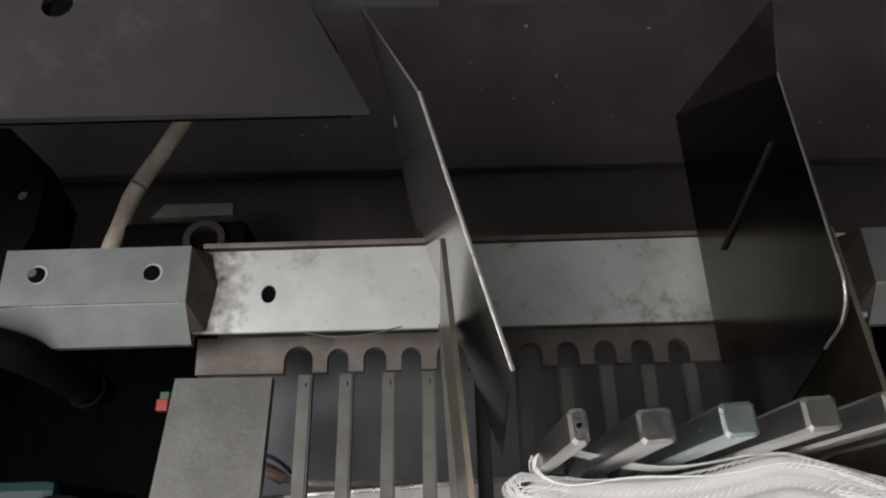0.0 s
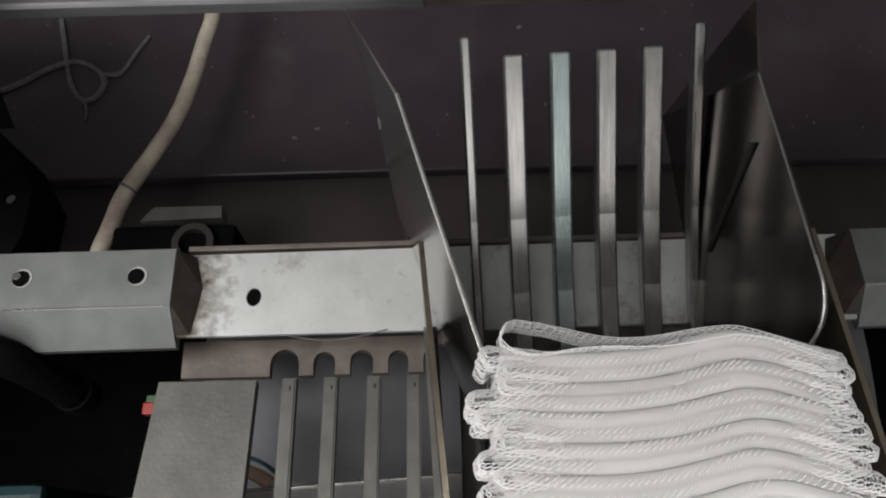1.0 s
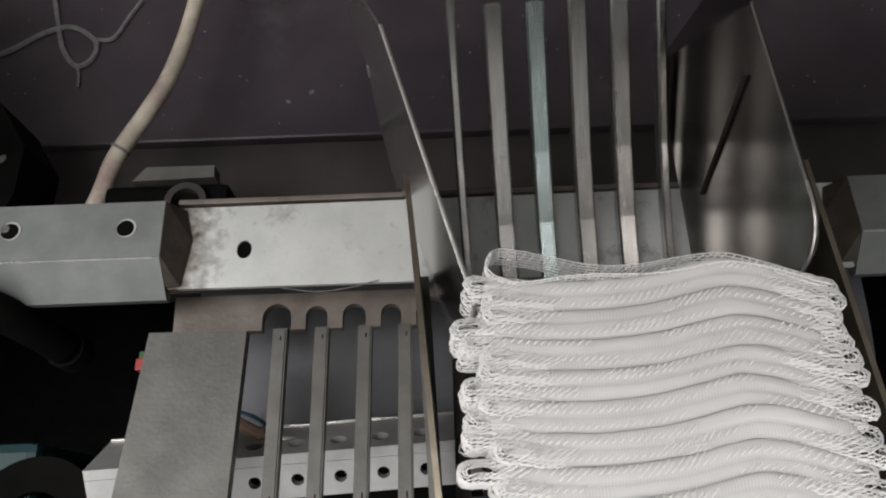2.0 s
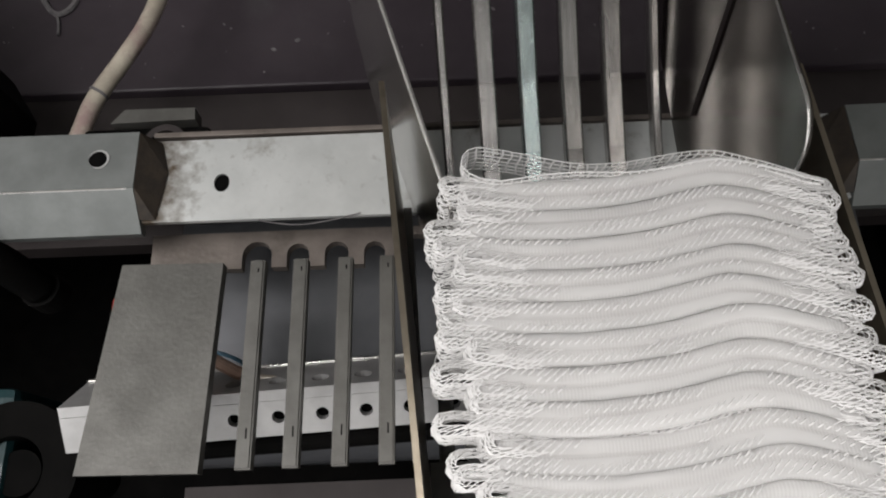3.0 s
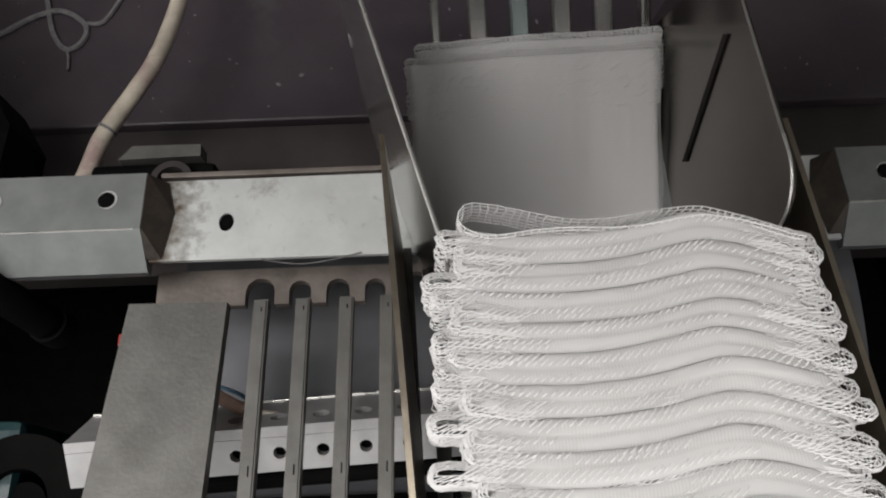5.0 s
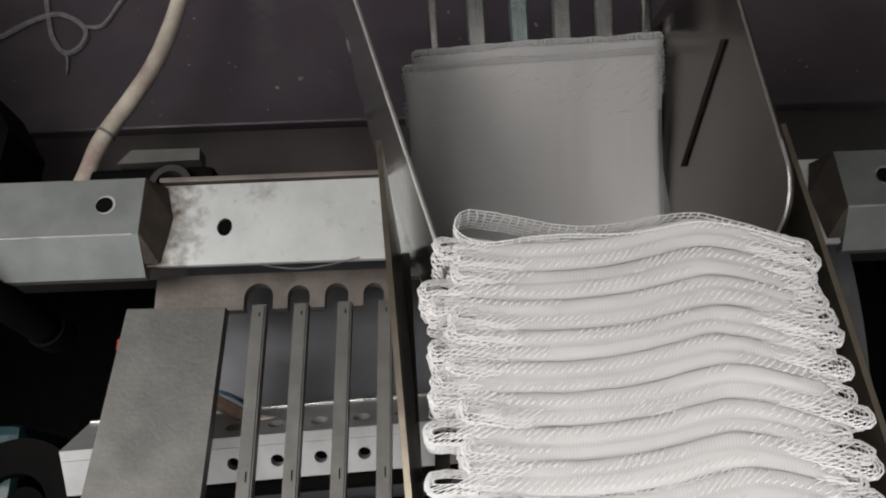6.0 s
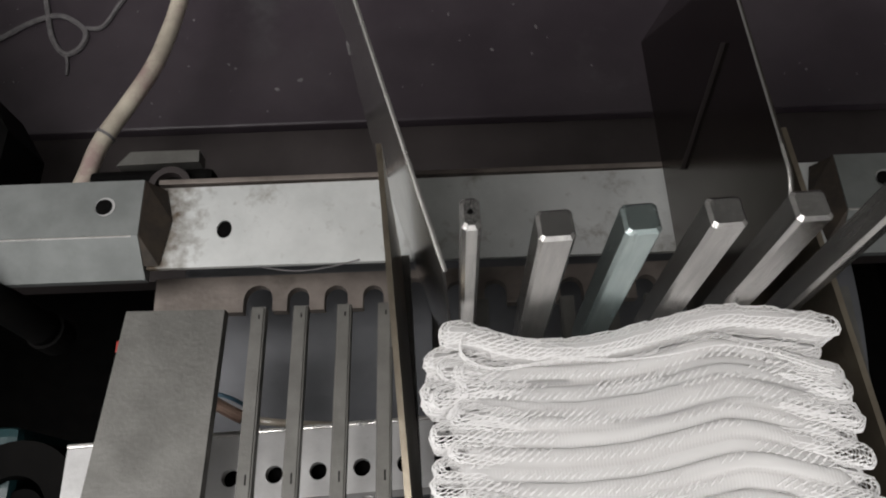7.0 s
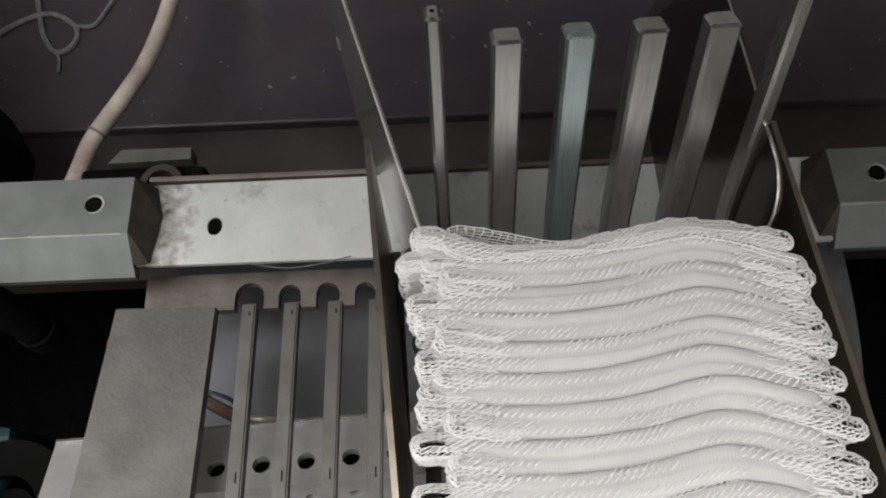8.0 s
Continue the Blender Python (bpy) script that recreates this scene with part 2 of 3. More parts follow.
# ---- the machine's fixed parts ----
def machine_bed():
    """Dark painted bed plates deep behind and below, and the cabinet that closes the machine."""
    bed = thing("machine_bed", Matrix(), "dark painted machine bed plate with lint and dust on it", "machine bed", kind="structure")
    part("rear_plate", box(-0.6, 0.7, 0.275, 0.75, -0.17, -0.15, 0.002), BLACK, bed, "black painted plate specked with lint")
    part("lower_plate", box(-0.6, 0.7, 0.160, 0.2745, -0.175, -0.158), DEEP, bed, "dark brown painted plate")
    # The base and side panels take near-black colour as the shade of the depths.
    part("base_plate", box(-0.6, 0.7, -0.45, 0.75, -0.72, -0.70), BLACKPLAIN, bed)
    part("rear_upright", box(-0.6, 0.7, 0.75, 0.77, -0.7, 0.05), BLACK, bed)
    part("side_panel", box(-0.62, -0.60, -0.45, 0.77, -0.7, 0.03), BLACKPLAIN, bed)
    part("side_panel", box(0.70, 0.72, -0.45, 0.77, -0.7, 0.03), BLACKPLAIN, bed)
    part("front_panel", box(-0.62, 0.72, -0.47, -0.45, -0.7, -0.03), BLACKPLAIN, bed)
    part("front_shelf", box(-0.10, 0.30, -0.30, 0.004, -0.16, -0.15), DEEP, bed)
    return bed


def unseen_shade_plate():
    """Unseen plate added over the comb to shade it, carried on two rear posts."""
    f = thing("unseen_shade_plate", Matrix(), "unseen black shade plate on two rear posts, added to block light", "machine cover")
    part("cover", box(-0.12, 0.25, 0.030, 0.24, 0.405, 0.425, 0.004), BLACKPLAIN, f)
    for x in (0.0, 0.22):
        part("arm", box(x, x + 0.018, 0.2405, 0.55, 0.405, 0.42, 0.002), BLACKPLAIN, f)
        part("post", box(x, x + 0.018, 0.53, 0.55, -0.1499, 0.4045, 0.002), BLACKPLAIN, f)


def greasy_end(m):
    """A brown grease stain that creeps from the milled step over the bright face."""
    n, l = m.node_tree.nodes, m.node_tree.links
    s = n["Principled BSDF"]
    old = s.inputs["Base Color"].links[0].from_socket
    co = n.new("ShaderNodeTexCoord")
    sep = n.new("ShaderNodeSeparateXYZ")
    l.new(co.outputs["Object"], sep.inputs[0])
    fade = n.new("ShaderNodeMapRange")
    for k, v in ((1, -0.078), (2, -0.050), (3, 0.42), (4, -0.12)):
        fade.inputs[k].default_value = v
    l.new(sep.outputs[0], fade.inputs[0])
    nz = n.new("ShaderNodeTexNoise")
    nz.inputs["Scale"].default_value, nz.inputs["Detail"].default_value = 190, 10
    l.new(co.outputs["Object"], nz.inputs["Vector"])
    add = n.new("ShaderNodeMath")
    l.new(fade.outputs[0], add.inputs[0])
    l.new(nz.outputs["Fac"], add.inputs[1])
    cutoff = n.new("ShaderNodeMapRange")
    cutoff.inputs[1].default_value, cutoff.inputs[2].default_value = 0.50, 0.98
    l.new(add.outputs[0], cutoff.inputs[0])
    mx = n.new("ShaderNodeMix")
    mx.data_type = "RGBA"
    mx.inputs[7].default_value = (0.11, 0.082, 0.055, 1)
    l.new(cutoff.outputs[0], mx.inputs[0])
    l.new(old, mx.inputs[6])
    l.new(mx.outputs[2], s.inputs["Base Color"])


greasy_end(STEEL)


def support_bar():
    """The long steel bar: two raised end blocks, a milled recess between them."""
    bar = thing("support_bar", Matrix(), "long milled steel bar with bolt holes, greasy at its corners", "steel bar")
    part("recessed_length", plate([(-0.081, 0.112), (0.2405, 0.111), (0.2405, 0.1548), (-0.081, 0.1535)],
         [[(-0.0463 + (x + 0.0463) * 0.78, y) for x, y in ring(-0.0463, 0.1308, 0.0046)]], -0.0145, -0.012), STEEL, bar, "bright milled steel face, stained")
    # Black plug paints the shade inside the hole.
    part("bolt_hole", rod((-0.0463, 0.1308, -0.020), (-0.0463, 0.1308, -0.0132), 0.0050), BLACKPLAIN, bar)
    sect = [(0.152, 0.0), (0.1238, 0.0), (0.1075, -0.014), (0.1075, -0.018), (0.152, -0.018)]
    for a, b, nm in ((-0.1685, -0.0815, "left"), (0.241, 0.36, "right")):
        bm = profile(sect, a, b)
        part("end_block", bm, BLOCK, bar, "grey zinc-plated block with a chamfered edge")
        part("chamfer_edge", hose([(a, 0.1238, -0.0002), (b - 0.003, 0.1238, -0.0002)], 0.0005, 6), EDGE, bar, "bright line along the chamfer edge")
        e, k = (b + 0.0002, 1) if nm == "left" else (a - 0.0002, -1)
        step = sheet([(e, 0.1515, -0.0003), (e, 0.1238, -0.0003), (e, 0.1125, -0.0098), (e + k * 0.0058, 0.1520, -0.0116), (e + k * 0.0098, 0.136, -0.0116),
                      (e + k * 0.0062, 0.1130, -0.0116)], [(0, 1, 4, 3), (1, 2, 5, 4)], 0.0004)
        part("milled_step", step, GREASE, bar, "brown dried grease on the milled step")
    for x, y in ((-0.0985, 0.1385), (-0.152, 0.139), (0.2615, 0.1385)):
        ringm = plate(ring(x + 0.0004, y + 0.0002, 0.0046), [ring(x, y, 0.0040)], 0.0, 0.0004)
        part("countersink", ringm, CAST, bar)
        # Solid black disc stands for the dark inside of each hole.
        part("bolt_hole", rod((x - 0.0003, y, -0.004), (x - 0.0003, y, 0.0004), 0.0040), BLACKPLAIN, bar)
    part("bolt_end", rod((-0.154, 0.140, 0.0), (-0.154, 0.140, 0.0012), 0.002, 12), TINE, bar)
    # thin rusty lip that runs along the far edge
    part("rear_lip", box(-0.080, 0.166, 0.1556, 0.1582, -0.03, -0.0118, 0.0004), RUSTY, bar, "rust-brown rear lip")
    return bar


TINE_X = [0.0630 + 0.0189 * k for k in range(6)]
FINGER_X = [-0.0255, -0.0070, 0.0122, 0.0300] + [x - 0.0093 for x in TINE_X] + [TINE_X[-1] + 0.0093]


def finger_grate():
    """Slotted back plate with loose fingers and a wide end plate."""
    g = thing("finger_grate", Matrix(), "slotted steel grate with narrow worn fingers", "grate")
    out = [(-0.0881, 0.118), (-0.0878, 0.0995)]
    xs = FINGER_X
    slots = [(-0.0435, -0.0290)] + [(a + 0.0038, b - 0.0038) for a, b in zip(xs[:-1], xs[1:])]
    for lo, hi in slots:
        c, r = (lo + hi) / 2, (hi - lo) / 2
        out += [(lo, 0.0990)]
        out += [(c - r * math.cos(math.pi * k / 8), 0.1055 + r * math.sin(math.pi * k / 8)) for k in range(9)]
        out += [(hi, 0.0990)]
    out += [(0.187, 0.0990), (0.187, 0.118)]
    part("slotted_plate", plate(out, (), -0.048, -0.042), RUSTY, g, "brown oily plate with rounded slots")
    wide = plate([(-0.0835, 0.0892), (-0.0402, 0.0884), (-0.0443, 0.002), (-0.0925, 0.003)], (), -0.0100, -0.0040)
    part("end_plate", wide, FINGER, g, "wide grey steel plate, scratched")
    for k, x in enumerate(FINGER_X):
        w = 0.0031
        s = -0.0017 if k < 3 else -0.001
        bm = plate([(x - w, 0.0892), (x + w, 0.0892), (x + w + s, 0.0028), (x - w + s, 0.0028)], (), -0.0100, -0.0040)
        bmesh.ops.bevel(bm, geom=[e for e in bm.edges if abs(e.verts[0].co.z + 0.004) < 1e-6 and abs(e.verts[1].co.z + 0.004) < 1e-6 and e.is_boundary is False and e.calc_face_angle(0) > 1],
                        offset=0.0007, segments=2, affect="EDGES")
        finger = part("finger", bm, FINGER, g)
        if k < 4:
            for y, long in ((0.0845, 0.0011), (0.0165, 0.0022)):
                m = s * (0.0892 - y) / 0.0864
                part("pin_mark", box(x + m + 0.0002, x + m + 0.0011, y - long, y + long, -0.0052, -0.00392, 0.0002, seg=1), BLACKPLAIN, finger, "small dark pin slot")
    part("end_plate", plate([(0.1895, 0.0885), (0.234, 0.0885), (0.232, 0.002), (0.1875, 0.002)], (), -0.0100, -0.0040), FINGER, g, "wide grey steel plate, scratched")
    part("edge_strip", plate([(0.0350, 0.1110), (0.0412, 0.1110), (0.0448, 0.0028), (0.0392, 0.0028)], (), -0.0104, -0.0044), FINGER, g, "narrow grey strip along the side plate")
    part("front_tie", box(0.046, 0.176, -0.10, 0.0025, -0.012, -0.004), FINGER, g, "tray plate under the stacked pads")
    return g


def chute():
    """Side walls of the magazine that holds the stacked pads."""
    for nm, a, b, lab in (("left", (0.0366, 0.112), (0.0482, -0.05), "thin brass-toned side plate standing beside the gauze stack"),
                          ("right", (0.1690, 0.1125), (0.1800, -0.05), "thin brass-toned side plate, dark on its inner face")):
        d = Vector((b[0] - a[0], b[1] - a[1])).normalized()
        nx, ny = -d.y * 0.0009, d.x * 0.0009
        pts = [(a[0] + nx, a[1] + ny), (b[0] + nx, b[1] + ny), (b[0] - nx, b[1] - ny), (a[0] - nx, a[1] - ny)]
        bm = plate(pts, (), -0.0038, 0.0922)
        single("chute_wall", bm, WALLS, lab, "side plate", "chute walls")
    # left guide, seen almost on edge
    L = [(0.0567, 0.0653, 0.0967), (0.0298, 0.1577, 0.1125), (0.0180, 0.1990, 0.037), (0.0184, 0.1975, 0.008), (0.0262, 0.1705, -0.038), (0.0288, 0.1615, -0.038),
         (0.0288, 0.1615, -0.0112), (0.0436, 0.1105, -0.0112), (0.0500, 0.0890, -0.0036), (0.0608, 0.0514, -0.0030), (0.0050, 0.2345, 0.068)]
    lg = thing("guide_sheet", Matrix(), "bent stainless guide sheet with a tapered lead-in", "guide sheet", "guide sheets")
    part("blade", sheet(L, [tuple(range(10)), (1, 10, 2)], 0.0009), SCUFFED, lg)
    part("tape_scrap", box(0.0170, 0.0195, 0.1960, 0.2003, 0.029, 0.037, 0.0010), LINT, lg, "scrap of beige tape on the bend")
    part("edge_bead", hose([(0.0568, 0.0650, 0.0968), (0.0434, 0.1105, 0.1050), (0.0300, 0.1570, 0.1126)], 0.0007, 6), EDGE, lg, "bright bead along the edge")
    X = 0.155
    p0, p1, p2 = (0.0705, 0.0990), (0.0748, 0.1142), (0.0870, 0.1144)  # the rounded corner
    arc = [(X, *((1 - t) ** 2 * a + 2 * t * (1 - t) * b + t * t * c for a, b, c in zip(p0, p1, p2))) for t in (k / 8 for k in range(9))]
    rim = [(X, 0.1646, 0.1078), (X, 0.2086, 0.0149), (X, 0.058, 0.0149), (X, 0.0560, 0.061), *arc, (0.1735, 0.217, 0.085)]
    rg = thing("guide_sheet", Matrix(), "polished stainless guide sheet, darkened for dim reflections, with rounded corner and creased lead-in", "guide sheet", "guide sheets")
    part("blade", sheet(rim, [tuple(range(13)), (0, 13, 1)], -0.0012), POLISHED_DARKENED, rg)
    part("edge_bead", hose([(X, 0.0692, 0.0956), *arc, (X, 0.0940, 0.1139)], 0.0005, 6, steps=3), EDGE, rg, "bright bead round the corner")
    part("edge_burr", hose([(X, 0.0942, 0.1137), (X, 0.1646, 0.1080)], 0.0004, 6), SCUFFED, rg, "dull cut edge")
    part("crease", profile([(0.1445, 0.0950), (0.1264, 0.0390), (0.1270, 0.0388), (0.1451, 0.0948)], X - 0.0014, X + 0.0013), DEEP, rg, "dark folded seam")


def underside():
    """What shows below the grate and beside it."""
    cover = thing("curved_cover", Matrix(), "grey galvanised cover below the grate", "sheet cover")
    arc = [(0.15 - 0.135 * math.sin(a), -0.165 + 0.06 * math.cos(a)) for a in [math.pi / 2 * k / 20 for k in range(21)]]
    pts = arc + [(y + 0.002, z - 0.003) for y, z in arc[::-1]]
    part("sheet", profile(pts, -0.098, 0.30), GREY, cover)
    part("stay", box(-0.098, 0.30, 0.120, 0.150, -0.150, -0.1092), BLACKPLAIN, cover)
    m = thing("gear_motor", pose(-0.178, 0.0575, -0.10), "teal enamelled gear motor with a black flange", "motor")
    part("housing", box(-0.09, 0.0, -0.13, 0.0, -0.12, 0.0, 0.006), TEAL, m)
    part("flange", plate(ring(0.006, -0.045, 0.036, 40), [ring(0.006, -0.045, 0.018, 32)], -0.03, 0.006), BLACKPLAIN, m, "black ring flange")
    part("shaft", rod((0.006, -0.045, -0.1), (0.006, -0.045, -0.004), 0.012), BLACKPLAIN, m)
    part("bolt_hole", rod((-0.009, -0.029, -0.002), (-0.009, -0.029, 0.0006), 0.004), BLACKPLAIN, m)
    w = thing("loose_wire", Matrix(), "pink-sheathed wire end lying below the grate", "wire")
    part("sheath", hose([(-0.080, 0.073, -0.048), (-0.0554, 0.0560, -0.050), (-0.0425, 0.0490, -0.052)], 0.0032, 10), COPPERY, w)
    part("core", hose([(-0.0425, 0.0490, -0.052), (-0.022, 0.046, -0.054), (0.02, 0.047, -0.085)], 0.0019, 8), SLEEVE, w)
    for mat, lab, dy in ((BLUEWIRE, "thin blue signal wire below the grate", 0.0), (YELLOWWIRE, "thin yellow signal wire below the grate", -0.0045)):
        sw = thing("signal_wire", Matrix(), lab, "wire", "signal wires")
        part("sheath", hose([(-0.066, 0.0655 + dy, -0.072), (-0.058, 0.0635 + dy, -0.070), (-0.050, 0.0600 + dy, -0.074), (-0.046, 0.0555 + dy, -0.088)], 0.0011, 8), mat, sw)
    p = thing("terminal_plug", pose(-0.1084, 0.0891, -0.06), "small red and green terminal plug", "plug")
    part("red_body", box(-0.003, 0.003, -0.004, 0.002, -0.003, 0.003, 0.0006), REDPLASTIC, p, "red plastic body")
    part("green_clip", box(-0.002, 0.003, 0.0022, 0.006, -0.003, 0.002, 0.0005), GREENPLASTIC, p, "green plastic clip")


def rear_fittings():
    c = thing("cable", Matrix(), "beige sheathed cable running up behind the bar", "cable")
    part("sheath", hose([(-0.1658, 0.165, -0.088), (-0.1636, 0.1914, -0.09), (-0.1601, 0.2046, -0.09), (-0.1563, 0.2232, -0.09), (-0.1505, 0.2379, -0.09), (-0.1391, 0.2605, -0.09),
                         (-0.1279, 0.286, -0.09), (-0.1201, 0.3176, -0.09), (-0.1155, 0.3486, -0.09), (-0.1115, 0.376, -0.09), (-0.1112, 0.45, -0.09)], 0.0055, 16, steps=4), SLEEVE, c, smooth=True)
    part("tape_band", hose([(-0.1528, 0.2330, -0.0899), (-0.1520, 0.2345, -0.0899)], 0.0062, 16), LINT, c, "grey tape band")
    # Black rounded tube that covers the lower left corner of the bar's end block.
    hb = thing("black_tube", Matrix(), "matt black rounded tube across the bar end", "hose")
    part("tube", hose([(-0.30, 0.1165, 0.004), (-0.22, 0.113, 0.003), (-0.178, 0.1085, 0.000), (-0.155, 0.1030, -0.012), (-0.145, 0.096, -0.05)], 0.0085, 16), BLACKPLAIN, hb, smooth=True)
    part("end_collar", rod((-0.145, 0.096, -0.05), (-0.1445, 0.0955, -0.062), 0.0098, 20), BLACKPLAIN, hb)
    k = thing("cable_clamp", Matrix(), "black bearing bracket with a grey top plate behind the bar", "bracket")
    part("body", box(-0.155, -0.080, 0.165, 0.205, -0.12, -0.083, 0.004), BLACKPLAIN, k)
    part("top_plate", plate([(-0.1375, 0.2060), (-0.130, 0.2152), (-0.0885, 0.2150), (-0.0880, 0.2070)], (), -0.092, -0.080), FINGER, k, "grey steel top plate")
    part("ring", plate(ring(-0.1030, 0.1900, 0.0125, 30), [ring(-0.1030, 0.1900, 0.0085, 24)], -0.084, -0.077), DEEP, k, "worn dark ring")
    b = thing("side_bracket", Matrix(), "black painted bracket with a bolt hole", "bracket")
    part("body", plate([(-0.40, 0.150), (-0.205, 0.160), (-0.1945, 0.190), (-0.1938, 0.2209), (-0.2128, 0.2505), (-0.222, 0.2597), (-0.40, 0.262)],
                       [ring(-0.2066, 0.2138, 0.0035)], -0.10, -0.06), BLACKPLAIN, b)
    part("bolt_end", rod((-0.2066, 0.2138, -0.08), (-0.2066, 0.2138, -0.062), 0.003), BLOCK, b)
    r = thing("front_rail", Matrix(), "two-piece aluminium rail above the bed", "rail")
    sect = [(0.2472, 0.052), (0.2472, 0.0575), (0.2507, 0.0575), (0.2517, 0.0605), (0.2547, 0.0605), (0.2557, 0.0585), (0.2587, 0.0585), (0.2597, 0.062), (0.2707, 0.062), (0.2707, 0.052)]
    part("left_length", profile(sect, -0.18, 0.0393), ALU, r)
    part("right_length", profile([(y + 0.002, z - 0.001) for y, z in sect], 0.0397, 0.50), RUSTY, r, "brown-stained aluminium length")
    return r


def moving_slide():
    s = thing("slide_block", pose(0, 0, 0), "black painted slide block with a bolt hole", "slide block")
    part("plate", plate([(-0.40, 0.0), (0.0, 0.0), (-0.0217, 0.0455), (-0.10, 0.20), (-0.40, 0.20)], [ring(-0.118, 0.0505, 0.006)], -0.003, 0.0), SLIDE, s)
    part("side", plate([(-0.39, 0.030), (-0.0127, 0.030), (-0.0267, 0.0575), (-0.10, 0.20), (-0.39, 0.20)], (), -0.05, -0.0035), BLACKPLAIN, s)
    return s


def lint():
    """Loose threads and specks on the rear plate."""
    f = thing("lint_tuft", Matrix(), "tangle of grey lint threads on the black plate", "lint", kind="stuff")
    z = -0.1485
    part("threads", hose([(x, y, z) for x, y in ((-0.30, 0.352), (-0.2791, 0.3609), (-0.2557, 0.3761), (-0.2344, 0.3807), (-0.2140, 0.3660), (-0.2150, 0.3500),
                          (-0.2260, 0.3440), (-0.2382, 0.3600), (-0.2465, 0.3868), (-0.2567, 0.4241))], 0.0022, 6), LINT, f)
    part("tail", hose([(-0.2130, 0.3680, z), (-0.2007, 0.3691, z), (-0.1903, 0.3907, z), (-0.1831, 0.4045, z)], 0.0018, 6), LINT, f)
    part("wisp", hose([(-0.2260, 0.3440, z), (-0.2230, 0.3373, z), (-0.2215, 0.325, z)], 0.0012, 6), LINT, f)
    st = thing("stray_thread", Matrix(), "fine grey thread caught on the bar edge", "thread")
    part("strand", hose([(-0.028, 0.1105, -0.0105), (-0.012, 0.1085, -0.0125), (0.004, 0.1095, -0.0115), (0.018, 0.1125, -0.0112)], 0.0003, 5), LINT, st)
    rnd = random.Random(4)
    bm = bmesh.new()
    spots = [(-0.045, 0.3135), (-0.062, 0.306), (0.115, 0.405), (0.215, 0.40), (0.068, 0.37), (0.13, 0.33), (0.135, 0.355), (0.1, 0.335), (-0.1, 0.33)]
    spots += [(rnd.uniform(-0.3, 0.4), rnd.uniform(0.285, 0.5)) for _ in range(90)]
    for k, (x, y) in enumerate(spots):
        r = rnd.uniform(0.0016, 0.0028) if k < 9 else rnd.uniform(0.0004, 0.0014)
        bmesh.ops.create_icosphere(bm, subdivisions=1, radius=1, matrix=Matrix.LocRotScale((x, y, -0.1497), Euler((0, 0, rnd.uniform(0, 3))), (r, r * rnd.uniform(0.4, 0.8), 0.0006)))
    single("dust_specks", bm, LINT, "pale dust and lint specks on the black plate", "dust", kind="stuff")


# ---- the swinging comb ----
PIVOT = (0.0366, -0.0662)
CX = 0.110
YAW = 2.5


def pusher_comb():
    """Built upright: local z runs along the tines, local -y faces the stack."""
    comb = thing("pusher_comb", pose(CX, PIVOT[0], PIVOT[1]), "swinging comb of six square steel tines on a drilled bar", "pusher comb")
    L, E = -0.1200 - CX, 0.185 - CX
    spots = [-0.0042 + 0.0199 * k - CX for k in range(-3, 10)]
    up = Matrix.Translation((0, 0.0065, 0.0105))
    part("base_bar", plate([(L, -0.0276), (E, -0.0276), (E, 0.0024), (L, 0.0024)], [ring(x, -0.0165, 0.0040, 16) for x in spots], 0.007, 0.012, up),
         CAST, comb, "drilled pale steel bar")
    part("front_bar", plate([(L, -0.010), (E, -0.010), (E, 0.0068), (L, 0.0068)], [ring(x + 0.001, -0.001, 0.0030, 16) for x in spots], 0.0236, 0.0276,
         up @ Matrix(((1, 0, 0, 0), (0, 0, -1, 0), (0, 1, 0, 0), (0, 0, 0, 1)))), CAST, comb, "drilled pale steel flank")
    part("inner_web", box(L + 0.001, E - 0.001, -0.0160, 0.0075, 0.0015, 0.0145), BLACKPLAIN, comb)
    part("rear_lip", box(L, E, 0.0091, 0.0109, 0.0150, 0.0235, 0.0004), EDGE, comb, "bright rear lip of the drilled bar")
    part("shaft", rod((L + 0.02, 0, -0.012), (0.13, 0, -0.012), 0.006), BLACKPLAIN, comb)
    for k, x in enumerate(TINE_X):
        thin = k in (0, 5)
        w = 0.0021 if thin else 0.0041
        top = 0.2250 if thin else 0.2172
        cuts = [(0.0122, -0.0088, 0.001), (0.080, -0.0125, -0.0055), (0.118, -0.0045, 0.0025), (0.150, -0.0015, 0.0063), (top - 0.0008, -0.0015, 0.0063), (top, -0.0006, 0.0054)]
        bm = bmesh.new()
        last = None
        for n, (z, f, b) in enumerate(cuts):
            ww, c = (w - 0.0008, 0.0007) if n == 5 else (w, 0.0009)
            sec = [(-ww + c, f), (ww - c, f), (ww, f + c), (ww, b - c), (ww - c, b), (-ww + c, b), (-ww, b - c), (-ww, f + c)]
            loop = [bm.verts.new((x - CX + px, py, z)) for px, py in sec]
            if last:
                for i in range(8):
                    bm.faces.new((last[i], last[(i + 1) % 8], loop[(i + 1) % 8], loop[i]))
            else:
                bm.faces.new(loop[::-1])
            last = loop
        bm.faces.new(last)
        tine = part("tine", bm, TINE_GREEN if k == 2 else TINE, comb, "thin square tine" if thin else ("greenish zinc-plated tine" if k == 2 else ""))
        if thin:
            part("end_hole", rod((x - CX, 0.0026, top - 0.003), (x - CX, 0.0026, top + 0.0002), 0.0006, 12), BLACKPLAIN, tine, "small drilled hole")
    return comb


